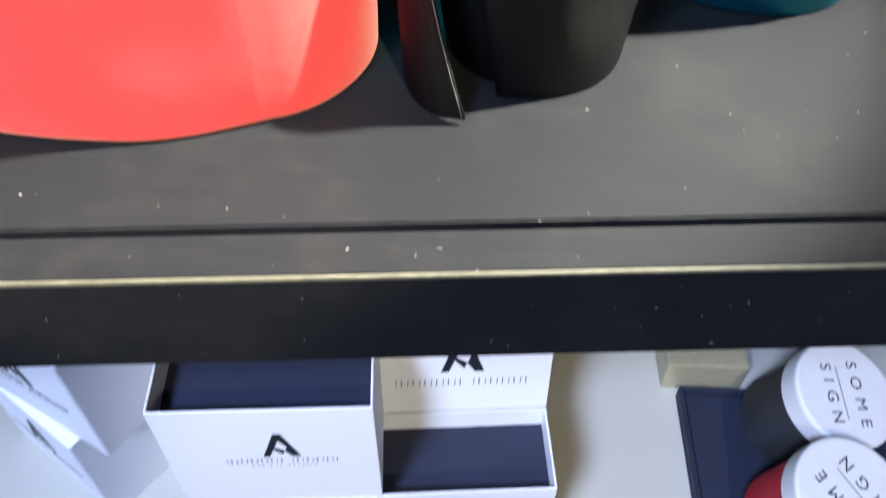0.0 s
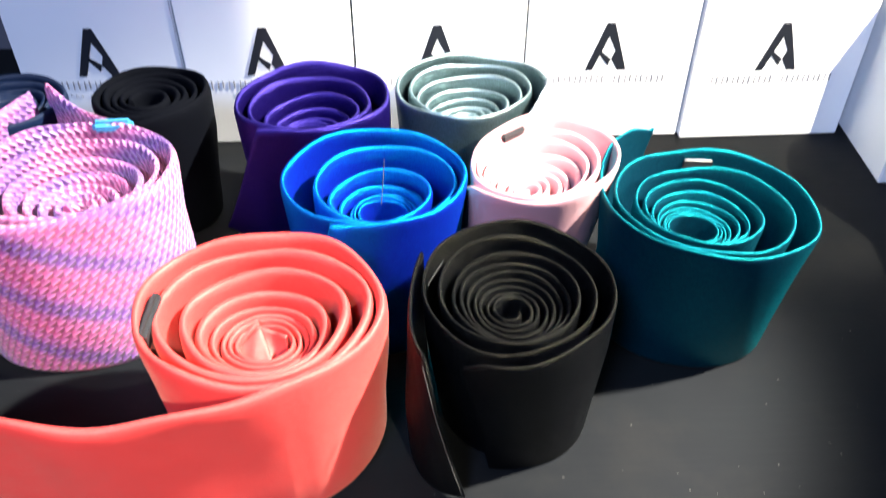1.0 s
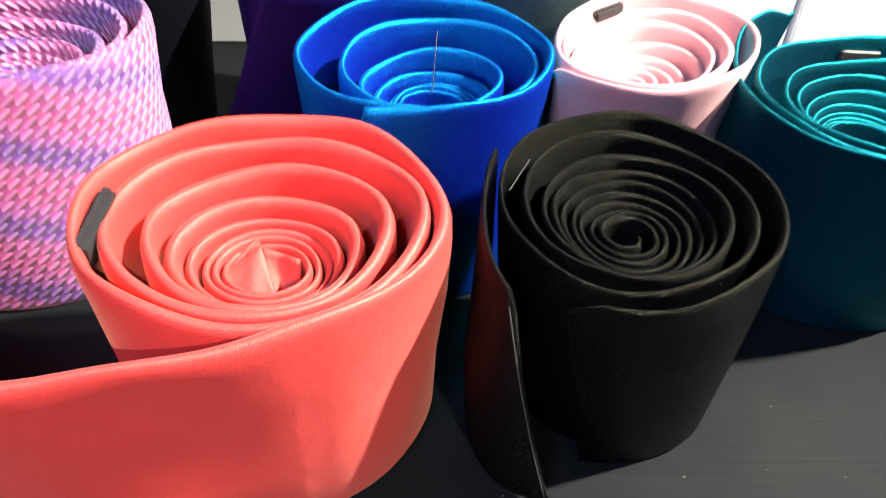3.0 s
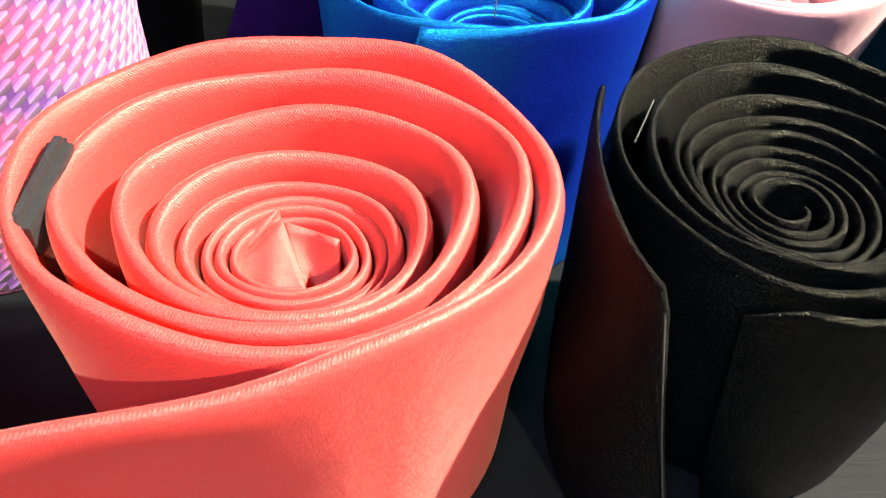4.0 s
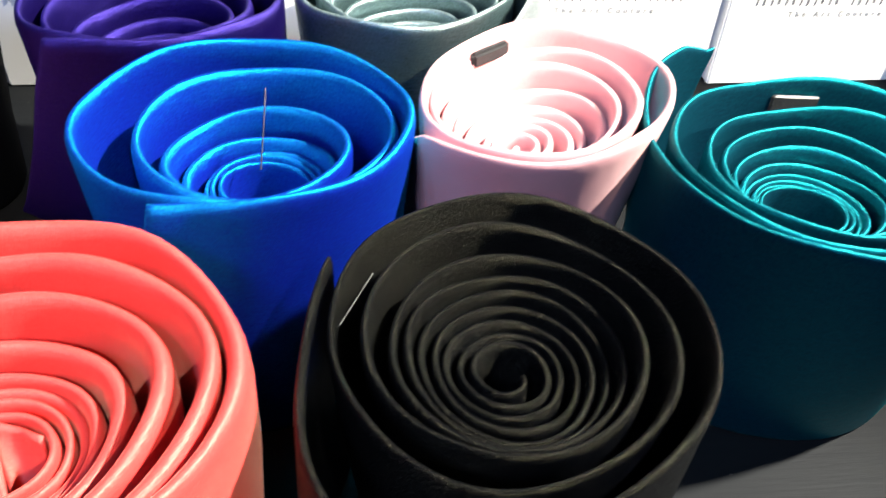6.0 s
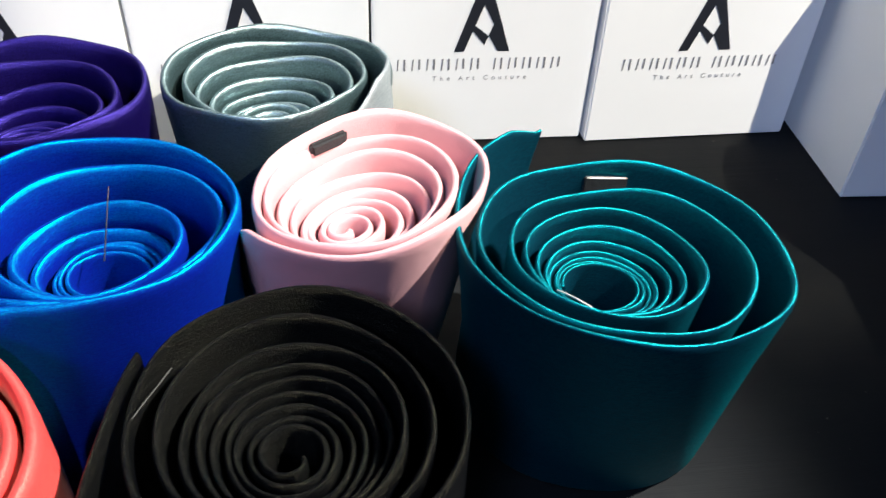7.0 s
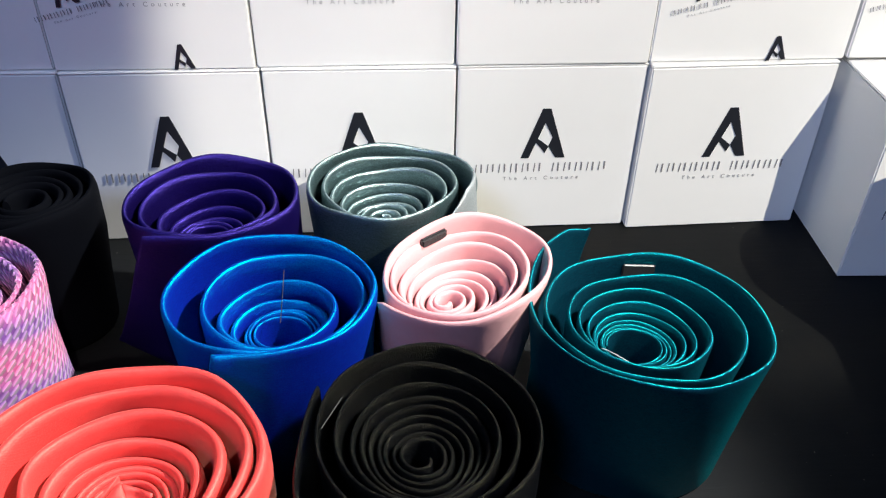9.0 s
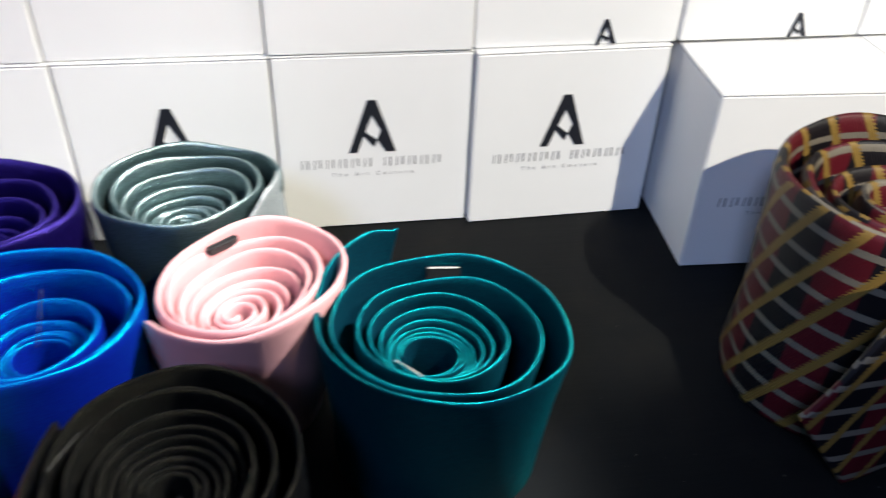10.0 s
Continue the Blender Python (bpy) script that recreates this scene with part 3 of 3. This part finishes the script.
grey = necktie(-0.0345, -0.0612, F_GREY, "silver grey satin necktie rolled up near the cartons", (4, 7.5, 11, 14.5, 18, 21.5, 26.5, 31.5, 38.5), -25, h=0.0725, h_in=0.055, thick=0.0026, tail=0.012, bend=-18, tip=0.012, seed=13, sag=0.003, shift=(-0.003, -0.005), mid=0.25, aspect=0.88, lean=8, wob=0.9)
part("folded_end", strip([((0.0392 + 0.0010 * k / 24) * math.cos(radians(-2 - 62 * k / 24)), 0.87 * (0.0392 + 0.0010 * k / 24) * math.sin(radians(-2 - 62 * k / 24)), 1.0, 1.0) for k in range(25)], 0.0765, 0.072, 0.0016, 0.022, -0.002, 41, 0.8, start=(0.0748, 0.0772)), F_GREY_LIT, grey, "pointed end, made paler for the light on it", smooth=True)
purple = necktie(-0.1120, -0.0715, F_PURPLE, "deep purple satin necktie rolled up near the cartons", (8, 9.8, 12.4, 16.2, 20.5, 26, 32.5, 40), -105, h=0.074, h_in=0.054, thick=0.0028, tail=0.040, bend=-22, seed=15, sag=0.004, shift=(-0.003, -0.004), mid=0.12, aspect=0.88, curl=0.0, wob=0.9)
weave = necktie(-0.2080, -0.1395, F_BASKET, "pink and violet basket-weave necktie, rolled, end folded over", (5, 9, 14, 19.5, 26, 33, 41, 50.5), 165, h=0.0815, h_in=0.066, thick=0.0042, tail=0.060, bend=-34, tip=0, seed=17, sag=0.0, curl=0.0, aspect=0.80, lean=8, shift=(0.008, -0.009), wob=0.9)
part("folded_end", strip([(-0.0235 + 0.0355 * k / 20, 0.0620 - 0.025 * k / 20 - 0.003 * math.sin(math.pi * k / 20), 1.0, 1.0) for k in range(21)], 0.083, 0.08, 0.0036, 0.0, 0.0, 8, 0.5, start=(0.084, 0.079)), F_BASKET, weave, "end of the blade folded back", smooth=True)
loop_tab(weave, (0.0055, 0.0315), (0.0230, 0.0325), 0.0762, 0.0062, CYAN_TAPE, 0.005, "bright blue keeper tab")
coal = necktie(-0.1910, -0.0665, F_COAL, "matt black cloth necktie rolled up before the cartons", (8, 12, 16, 20, 25, 32), 200, h=0.074, h_in=0.07, tail=0.02, bend=-50, seed=19, curl=0.0, aspect=0.92)
navy = necktie(-0.2580, -0.0700, F_NAVY, "dark navy satin necktie rolled up at the end of the row", (8, 12, 16, 20, 25, 31), 200, h=0.073, h_in=0.068, tail=0.02, bend=-50, seed=21, curl=0.0, aspect=0.92)
tartan = necktie(0.2360, -0.1330, F_PLAID, "maroon and black necktie with gold plaid bands, rolled up", (10, 20, 30, 41, 51), -85, h=0.104, h_in=0.092, thick=0.0045, tail=0.06, bend=-10, seed=23, sag=0.0, mid=0.4, curl=0.0)


# ---- lower shelf ----
def open_carton(m, label, w=0.1, h=0.0975, d=0.06, lid=True, t=0.0012, mark=0.8, dx=0.0):
    """A white card carton open at the top, lined in navy; its origin at the middle of the front face's foot."""
    box = empty("open_carton", m, label, "box", "open cartons")
    part("front_panel", block(-w / 2, w / 2, 0, t, 0, h, 0.0003), CARD, box)
    part("back_panel", block(-w / 2, w / 2, d - t, d, 0, h, 0.0003), CARD, box)
    for x in (-w / 2, w / 2 - t):
        part("side_panel", block(x, x + t, t * 1.05, d - t * 1.05, 0, h, 0.0003), CARD, box)
    part("lining", block(-w / 2 + t * 1.2, w / 2 - t * 1.2, t * 1.2, d - t * 1.2, 0.001, h * 0.82), INSIDE, box, "navy lining inside")
    if lid:
        flap = part("lid", block(-w / 2, w / 2, 0, t, 0, 0.085, 0.0004), CARD, box, "card lid folded upright")
        flap.matrix_local = pose(0, d, h + 0.0003, -8, 0, 0)
        m2 = pose(0, -0.0002, 0.036)
        for nm, bm, ink, z in (("emblem", flat(emblem(0.03)), INK, 0.0), ("name_line", flat(wordmark(0.078, 0.0055)), GREY_INK, -0.012)):
            ob = tagged(part(nm, bm, ink, flap), kind="stuff" if nm == "name_line" else "")
            ob.matrix_local = m2 @ pose(0, 0, z)
    else:
        print_on(box, dx, 0.052, mark)
    return box


carton(pose(-0.135, -0.257, -0.365, 0, 0, 4.3), 0.104, 0.0965, 0.09, "white card carton under an open carton on the lower shelf")
open_carton(pose(-0.135, -0.257, -0.2683, 0, 0, 4.3), "open white card carton lined in navy on another carton", 0.106, 0.0975, 0.085, lid=False, dx=0.005)
open_carton(pose(-0.0355, -0.2490, -0.365, 0, 0, 5.0), "open white card carton with its lid folded up", 0.101, 0.0975, 0.051)
carton(pose(-0.305, -0.205, -0.365, 0, 0, -34), 0.098, 0.0965, 0.09, "white card carton standing askew on the lower shelf")
carton(pose(-0.282, -0.214, -0.2683, 0, 0, -28), 0.098, 0.0955, 0.09, "white card carton set askew on another carton")

gold_box = tagged(part("gift_box", block(0.108, 0.166, -0.118, -0.08, -0.365, -0.333, 0.001), GOLD), "pale gold textured gift box on the lower shelf", "box")
tray = empty("display_tray", pose(0, 0, 0), "shallow black display tray on the lower shelf", "tray")
part("base", block(0.118, 0.34, -0.262, -0.124, -0.3648, -0.361, 0.0008), INSIDE, tray)
for x0, x1, y0, y1 in ((0.118, 0.121, -0.262, -0.124), (0.337, 0.34, -0.262, -0.124), (0.1212, 0.3368, -0.262, -0.259), (0.1212, 0.3368, -0.127, -0.124)):
    part("rim", block(x0, x1, y0, y1, -0.3608, -0.352, 0.0008), INSIDE, tray)


def tin(m, body_mat, label, turn, lettered):
    """A round tin with a brushed lid and print on it."""
    can = empty("round_tin", m, label, "tin", "round tins")
    part("body", turned([(0.031, 0.0), (0.0335, 0.002), (0.0335, 0.052), (0.033, 0.0525)]), body_mat, can, smooth=False)
    part("lid", turned([(0.0345, 0.0527), (0.0358, 0.0535), (0.0358, 0.067), (0.0352, 0.0684), (0.0335, 0.069)]), SILVER, can, "brushed silver lid")
    top = pose(0, 0, 0.0691, 0, 0, turn)
    if lettered:
        words("SOME", 0.011, INK, can, top @ pose(0.0, 0.005, 0))
        words("SIGN", 0.011, INK, can, top @ pose(0.0, -0.0145, 0))
    for row, (z, w) in enumerate(((0.012, 0.040), (0.0, 0.034), (-0.012, 0.040))):
        if lettered and row != 1:
            continue
        for k in range(6):
            if row == 1 and k:
                continue
            wide = w / 6 * 0.62 if row != 1 else w
            bar = part("print_bar", block(0, wide, 0, 0.0075 if row != 1 else 0.0007, 0, 0.0002), GREY_INK, can)
            bar.matrix_local = top @ pose(-w / 2 + k * w / 6, z - 0.004, 0)
    return can


tin(pose(0.187, -0.150, -0.352, 12, 14, 0), MESHY, "round tin with black glitter side and silver lid", -82, True)
tin(pose(0.176, -0.222, -0.352, 10, 10, 0), SCARLET, "round tin with red ribbed side and silver lid", 128, True)
